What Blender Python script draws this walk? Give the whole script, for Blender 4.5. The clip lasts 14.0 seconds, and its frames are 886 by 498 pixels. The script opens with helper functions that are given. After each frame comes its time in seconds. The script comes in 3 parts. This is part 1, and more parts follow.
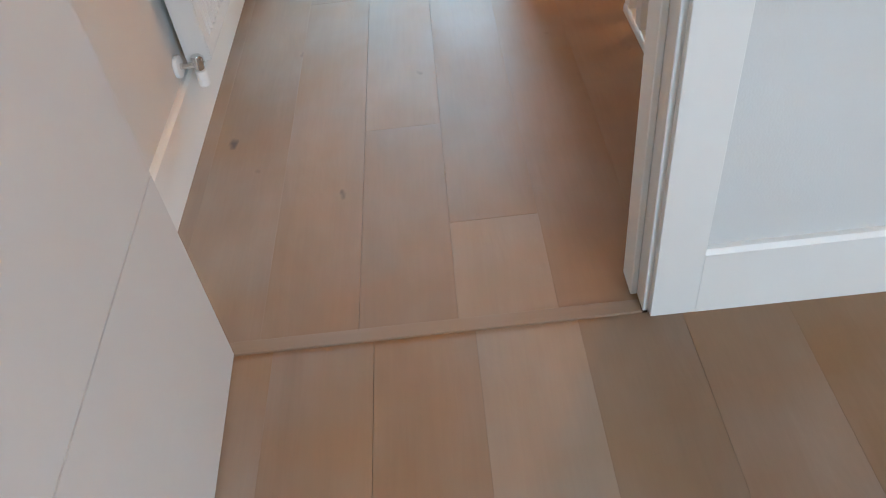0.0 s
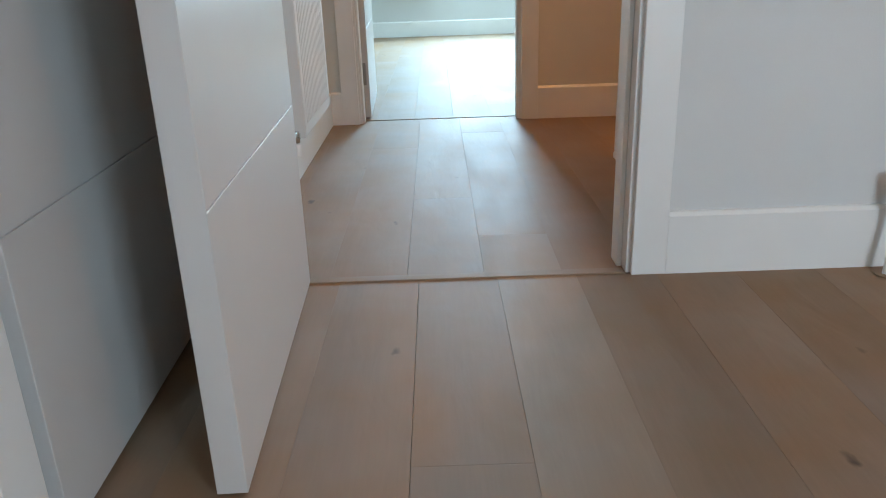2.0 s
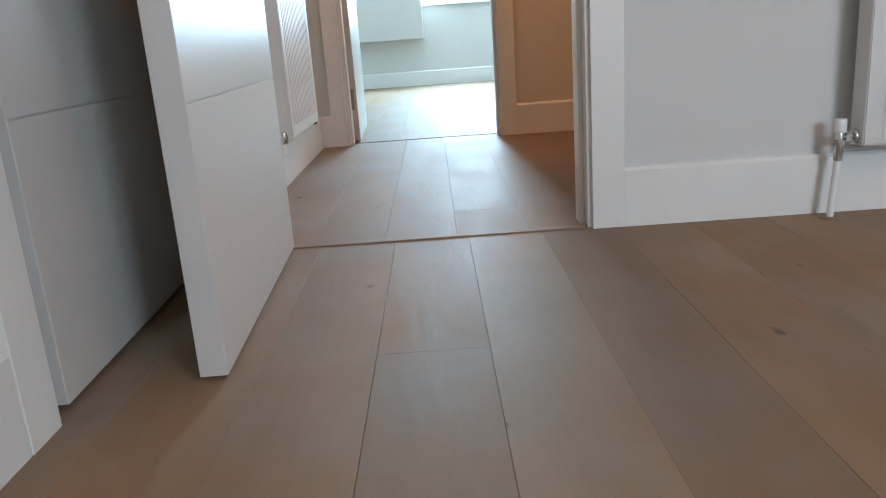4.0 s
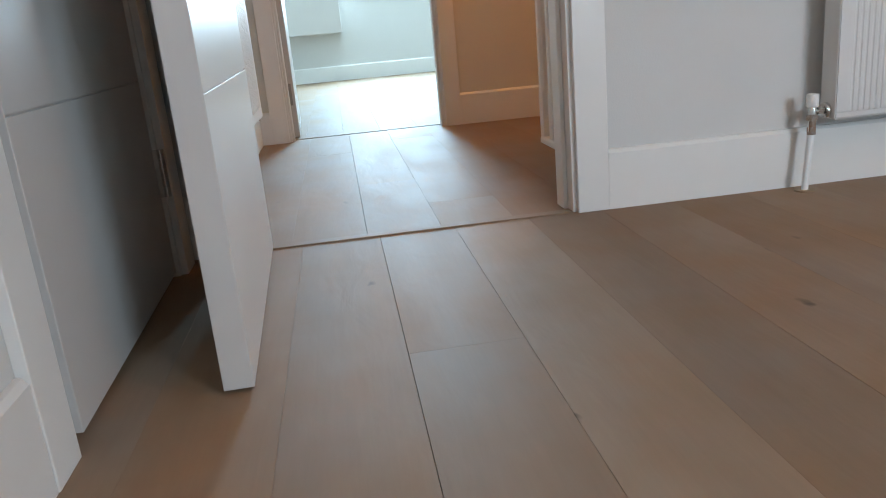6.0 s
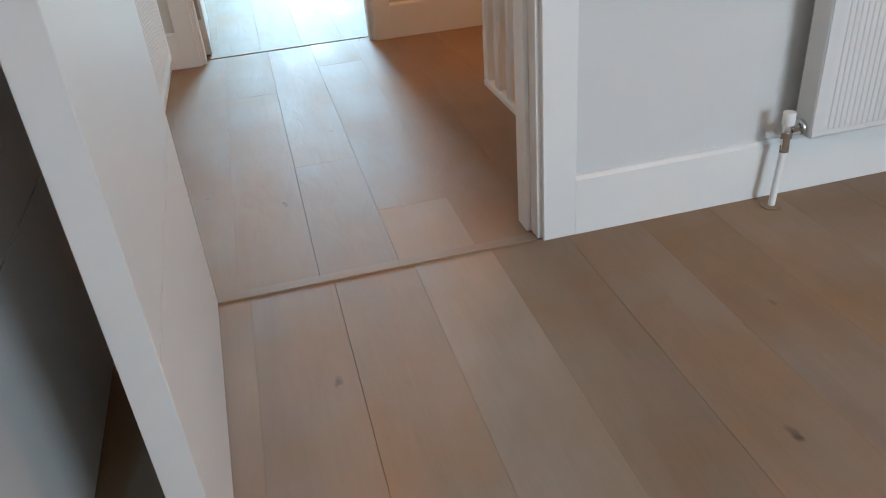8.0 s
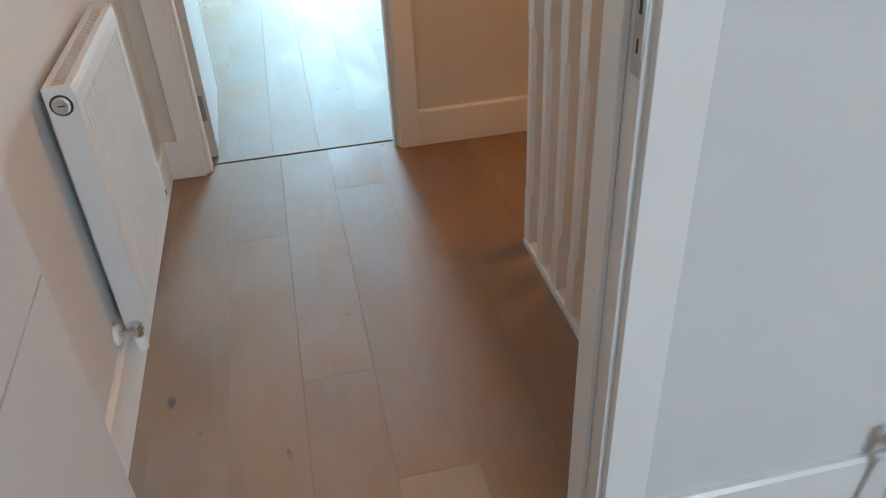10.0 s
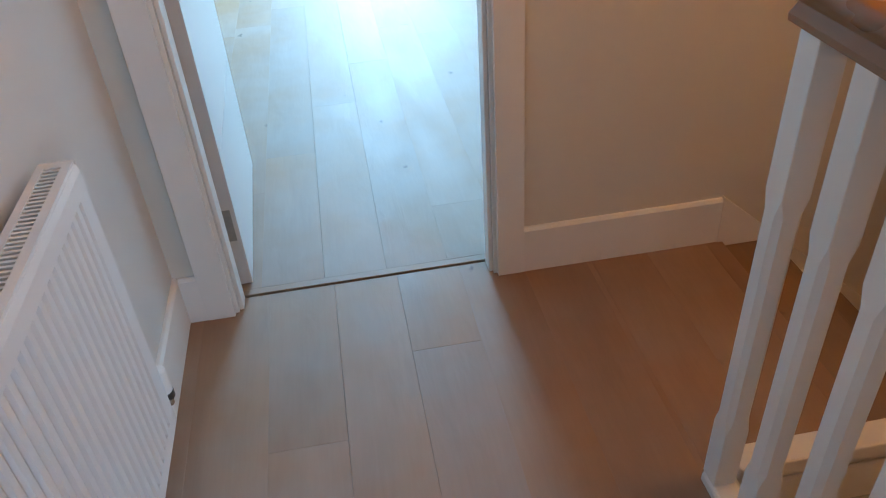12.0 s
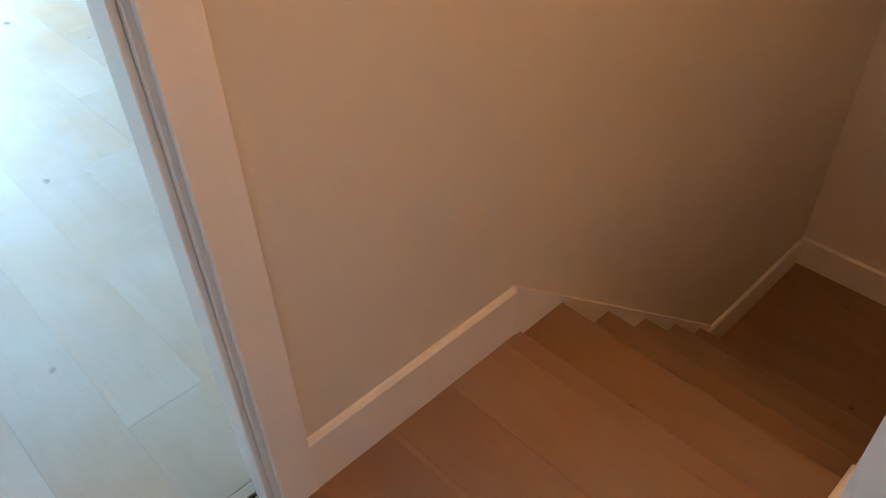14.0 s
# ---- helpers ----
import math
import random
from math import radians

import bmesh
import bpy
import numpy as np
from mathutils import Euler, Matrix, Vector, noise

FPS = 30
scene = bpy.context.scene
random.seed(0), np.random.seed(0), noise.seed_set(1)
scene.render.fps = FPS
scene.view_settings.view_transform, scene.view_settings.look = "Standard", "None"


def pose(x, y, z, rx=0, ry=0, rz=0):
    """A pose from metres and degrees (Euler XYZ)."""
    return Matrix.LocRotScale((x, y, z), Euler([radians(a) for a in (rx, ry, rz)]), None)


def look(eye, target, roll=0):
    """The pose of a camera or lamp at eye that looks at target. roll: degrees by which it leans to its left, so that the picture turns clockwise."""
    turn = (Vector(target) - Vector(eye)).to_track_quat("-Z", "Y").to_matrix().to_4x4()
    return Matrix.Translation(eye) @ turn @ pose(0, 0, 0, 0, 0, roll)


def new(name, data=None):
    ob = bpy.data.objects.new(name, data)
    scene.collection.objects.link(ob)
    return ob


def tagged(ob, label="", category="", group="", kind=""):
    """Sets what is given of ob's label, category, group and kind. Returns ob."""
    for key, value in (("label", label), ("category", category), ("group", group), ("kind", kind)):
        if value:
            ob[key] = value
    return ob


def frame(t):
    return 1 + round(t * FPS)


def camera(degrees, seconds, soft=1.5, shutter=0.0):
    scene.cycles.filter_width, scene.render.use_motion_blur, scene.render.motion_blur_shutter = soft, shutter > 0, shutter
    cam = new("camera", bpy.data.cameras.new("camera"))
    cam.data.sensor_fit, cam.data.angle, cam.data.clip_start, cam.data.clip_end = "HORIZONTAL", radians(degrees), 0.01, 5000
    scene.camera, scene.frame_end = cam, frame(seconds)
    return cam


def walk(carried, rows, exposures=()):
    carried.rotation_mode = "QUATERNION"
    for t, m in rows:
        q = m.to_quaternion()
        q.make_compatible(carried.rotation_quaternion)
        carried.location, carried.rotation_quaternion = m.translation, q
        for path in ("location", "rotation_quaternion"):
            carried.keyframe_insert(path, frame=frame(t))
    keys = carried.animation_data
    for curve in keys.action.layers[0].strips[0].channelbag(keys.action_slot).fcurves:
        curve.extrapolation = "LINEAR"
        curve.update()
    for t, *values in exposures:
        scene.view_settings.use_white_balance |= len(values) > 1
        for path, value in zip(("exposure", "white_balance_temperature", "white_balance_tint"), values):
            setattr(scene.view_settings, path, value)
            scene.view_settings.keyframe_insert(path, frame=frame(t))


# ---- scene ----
cam = camera(60.3, 14.0, soft=1.1)
PATH = [
    (0, (0.272, 0.207, 1.151), (0.216, 1.651, -0.232), -7.8),
    (0.5, (0.115, 0.023, 0.999), (0.125, 1.675, -0.127), -5.4),
    (1, (0.097, -0.164, 0.894), (0.093, 1.602, -0.044), -3.2),
    (1.5, (0.151, -0.387, 0.811), (0.111, 1.443, 0.006), -2.6),
    (2, (0.141, -0.621, 0.757), (0.14, 1.251, 0.053), -2.0),
    (2.5, (0.183, -0.765, 0.674), (0.166, 1.137, 0.057), -2.8),
    (3, (0.256, -0.845, 0.575), (0.193, 1.081, 0.038), -3.6),
    (5.5, (0.053, -0.805, 0.521), (0.223, 1.109, -0.033), -5.2),
    (6, (0.014, -0.77, 0.523), (0.235, 1.135, -0.045), -5.3),
    (6.5, (-0.002, -0.72, 0.541), (0.287, 1.161, -0.074), -5.5),
    (7, (-0.028, -0.666, 0.676), (0.304, 1.162, -0.064), -6.2),
    (7.2, (-0.017, -0.628, 0.74), (0.325, 1.169, -0.069), -6.3),
    (9.3, (0.05, 0.044, 1.374), (0.445, 1.629, 0.218), -3.1),
    (9.5, (0.084, 0.116, 1.42), (0.458, 1.71, 0.271), -3.3),
    (10, (0.151, 0.282, 1.473), (0.464, 1.908, 0.351), -3.0),
    (10.5, (0.126, 0.552, 1.469), (0.416, 2.193, 0.364), -2.5),
    (11, (0.134, 0.764, 1.487), (0.363, 2.408, 0.37), -3.0),
    (11.5, (0.167, 1.06, 1.503), (0.329, 2.693, 0.36), -4.0),
    (12, (0.151, 1.369, 1.491), (0.357, 2.974, 0.315), -4.2),
    (12.5, (0.138, 1.626, 1.508), (0.454, 3.176, 0.284), -3.4),
    (13, (0.194, 1.953, 1.532), (0.582, 3.385, 0.191), -3.0),
    (13.5, (0.225, 2.161, 1.522), (0.896, 3.478, 0.173), -1.2),
    (14, (0.222, 2.337, 1.483), (1.25, 3.451, 0.178), -2.1),
]
walk(cam, [(t, look(eye, target, roll)) for t, eye, target, roll in PATH], exposures=[(0.0, 0.50, 8000, 25), (0.5, 0.42, 8000, 23), (1.5, 0.12, 8200, 24), (3.0, -0.03, 8800, 30), (7.0, 0.10, 8800, 30), (9.3, 0.40, 7800, 23), (10.5, -0.04, 7900, 25), (11.0, 0.06, 7800, 26), (11.5, 0.05, 6600, 22), (12.0, 0.06, 6600, 24), (13.0, 0.13, 6500, 24), (13.5, 0.22, 6800, 25), (14.0, 0.38, 7200, 28)])

# ---------------------------------------------------------------- world, sun, lights
world = bpy.data.worlds.new("World")
scene.world = world
world.use_nodes = True
wn = world.node_tree
sky = wn.nodes.new("ShaderNodeTexSky")
sky.sky_type, sky.sun_disc = "NISHITA", False
sky.sun_elevation, sky.sun_rotation = radians(38), radians(20)
wn.links.new(sky.outputs[0], wn.nodes["Background"].inputs[0])
wn.nodes["Background"].inputs[1].default_value = 0.10

sun = new("sun", bpy.data.lights.new("sun", "SUN"))
sun.data.energy, sun.data.angle, sun.data.color = 0.5, radians(20), (1.0, 0.95, 0.88)
sun.matrix_world = look((-6, 20, 24), (0.6, 5.5, 0))


def area_lamp(name, eye, target, width, height, watts, colour):
    lamp = new(name, bpy.data.lights.new(name, "AREA"))
    lamp.data.shape, lamp.data.size, lamp.data.size_y = "RECTANGLE", width, height
    lamp.data.energy, lamp.data.color = watts, colour
    lamp.matrix_world = look(eye, target)
    return lamp


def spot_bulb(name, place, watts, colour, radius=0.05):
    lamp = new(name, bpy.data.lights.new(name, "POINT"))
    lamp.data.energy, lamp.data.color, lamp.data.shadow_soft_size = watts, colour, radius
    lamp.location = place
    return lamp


NORTH_DAY = (0.29, 0.68, 1.0)
DAY = (0.37, 0.71, 1.0)
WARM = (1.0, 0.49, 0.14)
area_lamp("window_light_south", (2.5, -3.22, 1.45), (1.3, 1.1, 0.9), 1.15, 1.2, 98, DAY)
area_lamp("window_light_north", (0.63, 8.07, 1.52), (0.5, 3.2, 1.40), 0.86, 1.20, 340, NORTH_DAY)
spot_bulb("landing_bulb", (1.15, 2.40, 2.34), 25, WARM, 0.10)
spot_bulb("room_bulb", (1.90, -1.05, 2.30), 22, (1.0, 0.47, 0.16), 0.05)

# ---------------------------------------------------------------- materials
def shader(name, colour, rough=0.5, metal=0.0, bump=0.0, bump_scale=200.0, mottle=0.06, mottle_scale=3.0, rough_var=0.06, spec=0.5):
    """Painted, plastic or metal surface with a slow mottling and a fine relief."""
    m = bpy.data.materials.new(name)
    m.use_nodes = True
    nt = m.node_tree
    b = nt.nodes["Principled BSDF"]
    b.inputs["Metallic"].default_value = metal
    b.inputs["Specular IOR Level"].default_value = spec
    tc = nt.nodes.new("ShaderNodeTexCoord")
    n1 = nt.nodes.new("ShaderNodeTexNoise")
    n1.inputs["Scale"].default_value, n1.inputs["Detail"].default_value = mottle_scale, 5
    n2 = nt.nodes.new("ShaderNodeTexNoise")
    n2.inputs["Scale"].default_value, n2.inputs["Detail"].default_value = bump_scale, 3
    for n in (n1, n2):
        nt.links.new(tc.outputs["Object"], n.inputs["Vector"])
    ramp = nt.nodes.new("ShaderNodeValToRGB")
    ramp.color_ramp.elements[0].position, ramp.color_ramp.elements[1].position = 0.3, 0.7
    ramp.color_ramp.elements[0].color = (*[c * (1 - mottle) for c in colour], 1)
    ramp.color_ramp.elements[1].color = (*[min(1, c * (1 + mottle * 0.6)) for c in colour], 1)
    nt.links.new(n1.outputs["Fac"], ramp.inputs[0])
    nt.links.new(ramp.outputs[0], b.inputs["Base Color"])
    mr = nt.nodes.new("ShaderNodeMapRange")
    mr.inputs["To Min"].default_value, mr.inputs["To Max"].default_value = rough - rough_var, rough + rough_var
    nt.links.new(n1.outputs["Fac"], mr.inputs["Value"])
    nt.links.new(mr.outputs[0], b.inputs["Roughness"])
    if bump:
        bp = nt.nodes.new("ShaderNodeBump")
        bp.inputs["Strength"].default_value, bp.inputs["Distance"].default_value = bump, 0.002
        nt.links.new(n2.outputs["Fac"], bp.inputs["Height"])
        nt.links.new(bp.outputs[0], b.inputs["Normal"])
    return m


def oak(name, light, dark, rough=0.42, along="Y", knots=True, vary=0.08, knot_dark=0.35):
    """Brushed, matt-oiled oak: long grain, slow cloudy wear, knots, a tint of its own for each board."""
    m = bpy.data.materials.new(name)
    m.use_nodes = True
    nt = m.node_tree
    N, L = nt.nodes.new, nt.links.new
    b = nt.nodes["Principled BSDF"]
    tc, oi = N("ShaderNodeTexCoord"), N("ShaderNodeObjectInfo")
    shift = N("ShaderNodeVectorMath")
    shift.operation = "MULTIPLY_ADD"
    comb = N("ShaderNodeCombineXYZ")
    for i in range(3):
        L(oi.outputs["Random"], comb.inputs[i])
    L(comb.outputs[0], shift.inputs[0])
    shift.inputs[1].default_value = (37.0, 23.0, 11.0)
    L(tc.outputs["Object"], shift.inputs[2])

    def noise_at(scale, detail, stretch, rough_n=0.6, distortion=0.0):
        mp = N("ShaderNodeMapping")
        mp.inputs["Scale"].default_value = stretch
        L(shift.outputs[0], mp.inputs["Vector"])
        n = N("ShaderNodeTexNoise")
        n.inputs["Scale"].default_value, n.inputs["Detail"].default_value = scale, detail
        n.inputs["Roughness"].default_value, n.inputs["Distortion"].default_value = rough_n, distortion
        L(mp.outputs[0], n.inputs["Vector"])
        return n, mp
    long = {"Y": (1.0, 0.055, 1.0), "X": (0.055, 1.0, 1.0)}[along]
    wide = {"Y": (1.0, 0.28, 1.0), "X": (0.28, 1.0, 1.0)}[along]
    grain, _ = noise_at(95.0, 7, long, 0.65, 0.4)
    cloud, _ = noise_at(5.5, 4, wide, 0.55, 0.5)
    stain, _ = noise_at(2.2, 3, (1, 1, 1), 0.6)
    mix1 = N("ShaderNodeMix")
    mix1.data_type = "RGBA"
    mix1.inputs["A"].default_value, mix1.inputs["B"].default_value = (*dark, 1), (*light, 1)
    add = N("ShaderNodeMath")
    add.operation = "MULTIPLY_ADD"
    L(grain.outputs["Fac"], add.inputs[0])
    add.inputs[1].default_value = 0.34
    cl = N("ShaderNodeMapRange")
    cl.inputs["From Min"].default_value, cl.inputs["From Max"].default_value = 0.25, 0.75
    cl.inputs["To Min"].default_value, cl.inputs["To Max"].default_value = 0.0, 0.68
    L(cloud.outputs["Fac"], cl.inputs["Value"])
    L(cl.outputs[0], add.inputs[2])
    L(add.outputs[0], mix1.inputs["Factor"])
    # board tint
    hsv = N("ShaderNodeHueSaturation")
    val = N("ShaderNodeMapRange")
    val.inputs["To Min"].default_value, val.inputs["To Max"].default_value = 1 - vary, 1 + vary
    L(oi.outputs["Random"], val.inputs["Value"])
    L(val.outputs[0], hsv.inputs["Value"])
    st = N("ShaderNodeMapRange")
    st.inputs["From Min"].default_value, st.inputs["From Max"].default_value = 0.3, 0.7
    st.inputs["To Min"].default_value, st.inputs["To Max"].default_value = 1.15, 0.75
    L(stain.outputs["Fac"], st.inputs["Value"])
    L(st.outputs[0], hsv.inputs["Saturation"])
    L(mix1.outputs["Result"], hsv.inputs["Color"])
    colour = hsv.outputs[0]
    if knots:
        mp = N("ShaderNodeMapping")
        mp.inputs["Scale"].default_value = {"Y": (6.0, 3.3, 1.0), "X": (3.3, 6.0, 1.0)}[along]
        L(shift.outputs[0], mp.inputs["Vector"])
        warp = N("ShaderNodeTexNoise")
        warp.inputs["Scale"].default_value = 6.0
        L(mp.outputs[0], warp.inputs["Vector"])
        wa = N("ShaderNodeVectorMath")
        wa.operation = "MULTIPLY_ADD"
        L(warp.outputs["Color"], wa.inputs[0])
        wa.inputs[1].default_value = (0.22, 0.22, 0.0)
        L(mp.outputs[0], wa.inputs[2])
        vor = N("ShaderNodeTexVoronoi")
        vor.inputs["Scale"].default_value = 1.0
        L(wa.outputs[0], vor.inputs["Vector"])
        kr = N("ShaderNodeValToRGB")
        kr.color_ramp.elements[0].position, kr.color_ramp.elements[1].position = 0.020, 0.080
        kr.color_ramp.elements[0].color = (1, 1, 1, 1)
        kr.color_ramp.elements[1].color = (0, 0, 0, 1)
        L(vor.outputs["Distance"], kr.inputs[0])
        pick = N("ShaderNodeMath")
        pick.operation = "GREATER_THAN"
        pick.inputs[1].default_value = 0.3
        sep = N("ShaderNodeSeparateColor")
        L(vor.outputs["Color"], sep.inputs[0])
        L(sep.outputs[0], pick.inputs[0])
        km = N("ShaderNodeMath")
        km.operation = "MULTIPLY"
        L(kr.outputs[0], km.inputs[0])
        L(pick.outputs[0], km.inputs[1])
        kd = N("ShaderNodeMath")
        kd.operation = "MULTIPLY"
        kd.inputs[1].default_value = 0.9
        L(km.outputs[0], kd.inputs[0])
        mk = N("ShaderNodeMix")
        mk.data_type = "RGBA"
        L(kd.outputs[0], mk.inputs["Factor"])
        L(colour, mk.inputs["A"])
        mk.inputs["B"].default_value = (*[c * knot_dark for c in dark], 1)
        colour = mk.outputs["Result"]
    L(colour, b.inputs["Base Color"])
    rr = N("ShaderNodeMapRange")
    rr.inputs["To Min"].default_value, rr.inputs["To Max"].default_value = rough - 0.1, rough + 0.12
    L(cloud.outputs["Fac"], rr.inputs["Value"])
    L(rr.outputs[0], b.inputs["Roughness"])
    b.inputs["Specular IOR Level"].default_value = 0.5
    bp = N("ShaderNodeBump")
    bp.inputs["Strength"].default_value, bp.inputs["Distance"].default_value = 0.12, 0.001
    L(grain.outputs["Fac"], bp.inputs["Height"])
    scrape, _ = noise_at(13.0, 3, wide, 0.5, 0.8)
    bp2 = N("ShaderNodeBump")
    bp2.inputs["Strength"].default_value, bp2.inputs["Distance"].default_value = 0.4, 0.004
    L(scrape.outputs["Fac"], bp2.inputs["Height"])
    L(bp.outputs[0], bp2.inputs["Normal"])
    L(bp2.outputs[0], b.inputs["Normal"])
    return m


PAINT = shader("wall_paint", (0.655, 0.650, 0.632), 0.75, bump=0.25, bump_scale=260, mottle=0.03, mottle_scale=1.6)
CREAM = shader("cream_wall_paint", (0.665, 0.635, 0.570), 0.75, bump=0.25, bump_scale=260, mottle=0.03, mottle_scale=1.6)
CEILING = shader("ceiling_paint", (0.80, 0.79, 0.76), 0.85, bump=0.2, bump_scale=200, mottle=0.03)
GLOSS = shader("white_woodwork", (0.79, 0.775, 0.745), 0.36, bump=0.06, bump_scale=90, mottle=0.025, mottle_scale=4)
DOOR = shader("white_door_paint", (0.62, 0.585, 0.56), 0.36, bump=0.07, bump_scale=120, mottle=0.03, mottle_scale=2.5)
ENAMEL = shader("radiator_enamel", (0.68, 0.665, 0.645), 0.44, mottle=0.02, rough_var=0.02)
# near-black colour carries the shade behind the radiator's grille slots
SHADOW = shader("radiator_core_shade", (0.16, 0.155, 0.15), 0.7)
PLASTIC = shader("white_plastic", (0.83, 0.83, 0.82), 0.3, mottle=0.02)
BLACK = shader("black_plastic", (0.03, 0.03, 0.03), 0.4)
CHROME = shader("chrome", (0.72, 0.72, 0.71), 0.16, metal=1.0, mottle=0.05, mottle_scale=30)
DULL = shader("dull_hinge_steel", (0.34, 0.32, 0.30), 0.5, metal=0.6, mottle=0.12, mottle_scale=40)
STEEL = shader("brushed_steel", (0.55, 0.54, 0.52), 0.34, metal=1.0, mottle=0.12, mottle_scale=40)
BRASS = shader("aged_brass", (0.62, 0.45, 0.22), 0.28, metal=1.0, mottle=0.12, mottle_scale=25)
# shade of small holes and recesses, put into one near-black colour
DARK = shader("gap_shade", (0.05, 0.04, 0.035), 0.8)
UNDER = shader("floor_underlay", (0.13, 0.085, 0.055), 0.8)
FLOOR_OAK = oak("floor_oak", (0.335, 0.199, 0.121), (0.212, 0.120, 0.069), 0.62, "Y", vary=0.05)
FLOOR_PALE = oak("floor_oak_pale", (0.365, 0.232, 0.150), (0.235, 0.143, 0.088), 0.62, "Y", vary=0.04)
FLOOR_GREY = oak("floor_oak_grey", (0.305, 0.188, 0.119), (0.192, 0.114, 0.069), 0.62, "Y", vary=0.05)
STAIR_OAK = oak("stair_oak", (0.285, 0.175, 0.100), (0.165, 0.096, 0.052), 0.55, "Y")
STRIP_OAK = oak("strip_oak", (0.33, 0.208, 0.132), (0.215, 0.130, 0.080), 0.62, "X", knots=False)
RAIL_OAK = oak("rail_oak", (0.36, 0.17, 0.065), (0.21, 0.09, 0.032), 0.30, "Y", knots=False)
GLASS = bpy.data.materials.new("window_glass")
GLASS.use_nodes = True
GLASS.node_tree.nodes["Principled BSDF"].inputs["Transmission Weight"].default_value = 1.0
GLASS.node_tree.nodes["Principled BSDF"].inputs["Roughness"].default_value = 0.0
GLASS.node_tree.nodes["Principled BSDF"].inputs["IOR"].default_value = 1.45


# ---------------------------------------------------------------- mesh helpers
def boxes(*rows, bevel=0.0, segments=1):
    """One bmesh of boxes (x0, x1, y0, y1, z0, z1), their edges rounded."""
    bm = bmesh.new()
    for x0, x1, y0, y1, z0, z1 in rows:
        v = [bm.verts.new(p) for p in ((x0, y0, z0), (x1, y0, z0), (x1, y1, z0), (x0, y1, z0), (x0, y0, z1), (x1, y0, z1), (x1, y1, z1), (x0, y1, z1))]
        for f in ((0, 3, 2, 1), (4, 5, 6, 7), (0, 1, 5, 4), (1, 2, 6, 5), (2, 3, 7, 6), (3, 0, 4, 7)):
            bm.faces.new([v[i] for i in f])
    if bevel:
        bmesh.ops.bevel(bm, geom=bm.edges[:], offset=bevel, segments=segments, affect="EDGES", profile=0.5)
    return bm


def prism(profile, axis, a, b):
    """Extrudes a closed outline from a to b along axis. The outline's pairs are (y, z) for x, (x, z) for y, (x, y) for z."""
    bm = bmesh.new()

    def at(p, s):
        return {"x": (s, p[0], p[1]), "y": (p[0], s, p[1]), "z": (p[0], p[1], s)}[axis]
    r0 = [bm.verts.new(at(p, a)) for p in profile]
    r1 = [bm.verts.new(at(p, b)) for p in profile]
    n = len(profile)
    bm.faces.new(r0)
    bm.faces.new(r1)
    for i in range(n):
        bm.faces.new((r0[i], r0[(i + 1) % n], r1[(i + 1) % n], r1[i]))
    bmesh.ops.recalc_face_normals(bm, faces=bm.faces[:])
    return bm


def rod(p, q, radius, segments=16, radius2=None, bevel=0.0):
    """A round bar from p to q."""
    bm = bmesh.new()
    p, q = Vector(p), Vector(q)
    d = q - p
    m = Matrix.Translation((p + q) / 2) @ d.to_track_quat("Z", "Y").to_matrix().to_4x4()
    bmesh.ops.create_cone(bm, cap_ends=True, segments=segments, radius1=radius, radius2=radius if radius2 is None else radius2, depth=d.length, matrix=m)
    if bevel:
        caps = [e for e in bm.edges if any(len(f.verts) > 4 for f in e.link_faces)]
        bmesh.ops.bevel(bm, geom=caps, offset=bevel, segments=2, affect="EDGES", profile=0.5)
    return bm


def join(*parts):
    bm = bmesh.new()
    for p in parts:
        me = bpy.data.meshes.new("tmp")
        p.to_mesh(me)
        p.free()
        bm.from_mesh(me)
        bpy.data.meshes.remove(me)
    return bm


def mesh_of(name, bm, material, smooth=False):
    me = bpy.data.meshes.new(name)
    bm.to_mesh(me)
    bm.free()
    me.materials.append(material)
    if smooth:
        for f in me.polygons:
            f.use_smooth = True
        me.set_sharp_from_angle(angle=radians(40))
    return me


def part(name, bm, material, parent, label="", smooth=False):
    ob = new(name, mesh_of(name, bm, material, smooth))
    ob.parent = parent
    return tagged(ob, label)


def structure(name, bm, material, label, category, smooth=False):
    return tagged(new(name, mesh_of(name, bm, material, smooth)), label, category, kind="structure")


def thing(name, label, category, m=None, group="", kind=""):
    ob = new(name)
    ob.empty_display_size = 0.1
    if m is not None:
        ob.matrix_basis = m
    return tagged(ob, label, category, group, kind)


# ---------------------------------------------------------------- plan
CEIL = 2.40
LEFT = -0.395            # left wall of the near room
LANDW = -0.410           # left wall of the landing
W1A, W1B = 1.176, 1.270  # wall between near room and landing
W3A, W3B = 3.236, 3.352  # wall between landing and far room
D1L, D1R = -0.272, 0.603  # doorway into the near room
D3L, D3R = -0.248, 0.547  # doorway into the far room
HEAD = 2.03
EAST, SOUTH = 5.4, -3.2
RAILX = 0.842
NORTH, R3W, R3E = 8.05, -1.5, 2.7
WELL = 3.50              # east wall of the stairwell
LOW = -1.16              # level of the lower landing
STAIR_S = 2.38           # near side of the stairs
BASE = -2.3

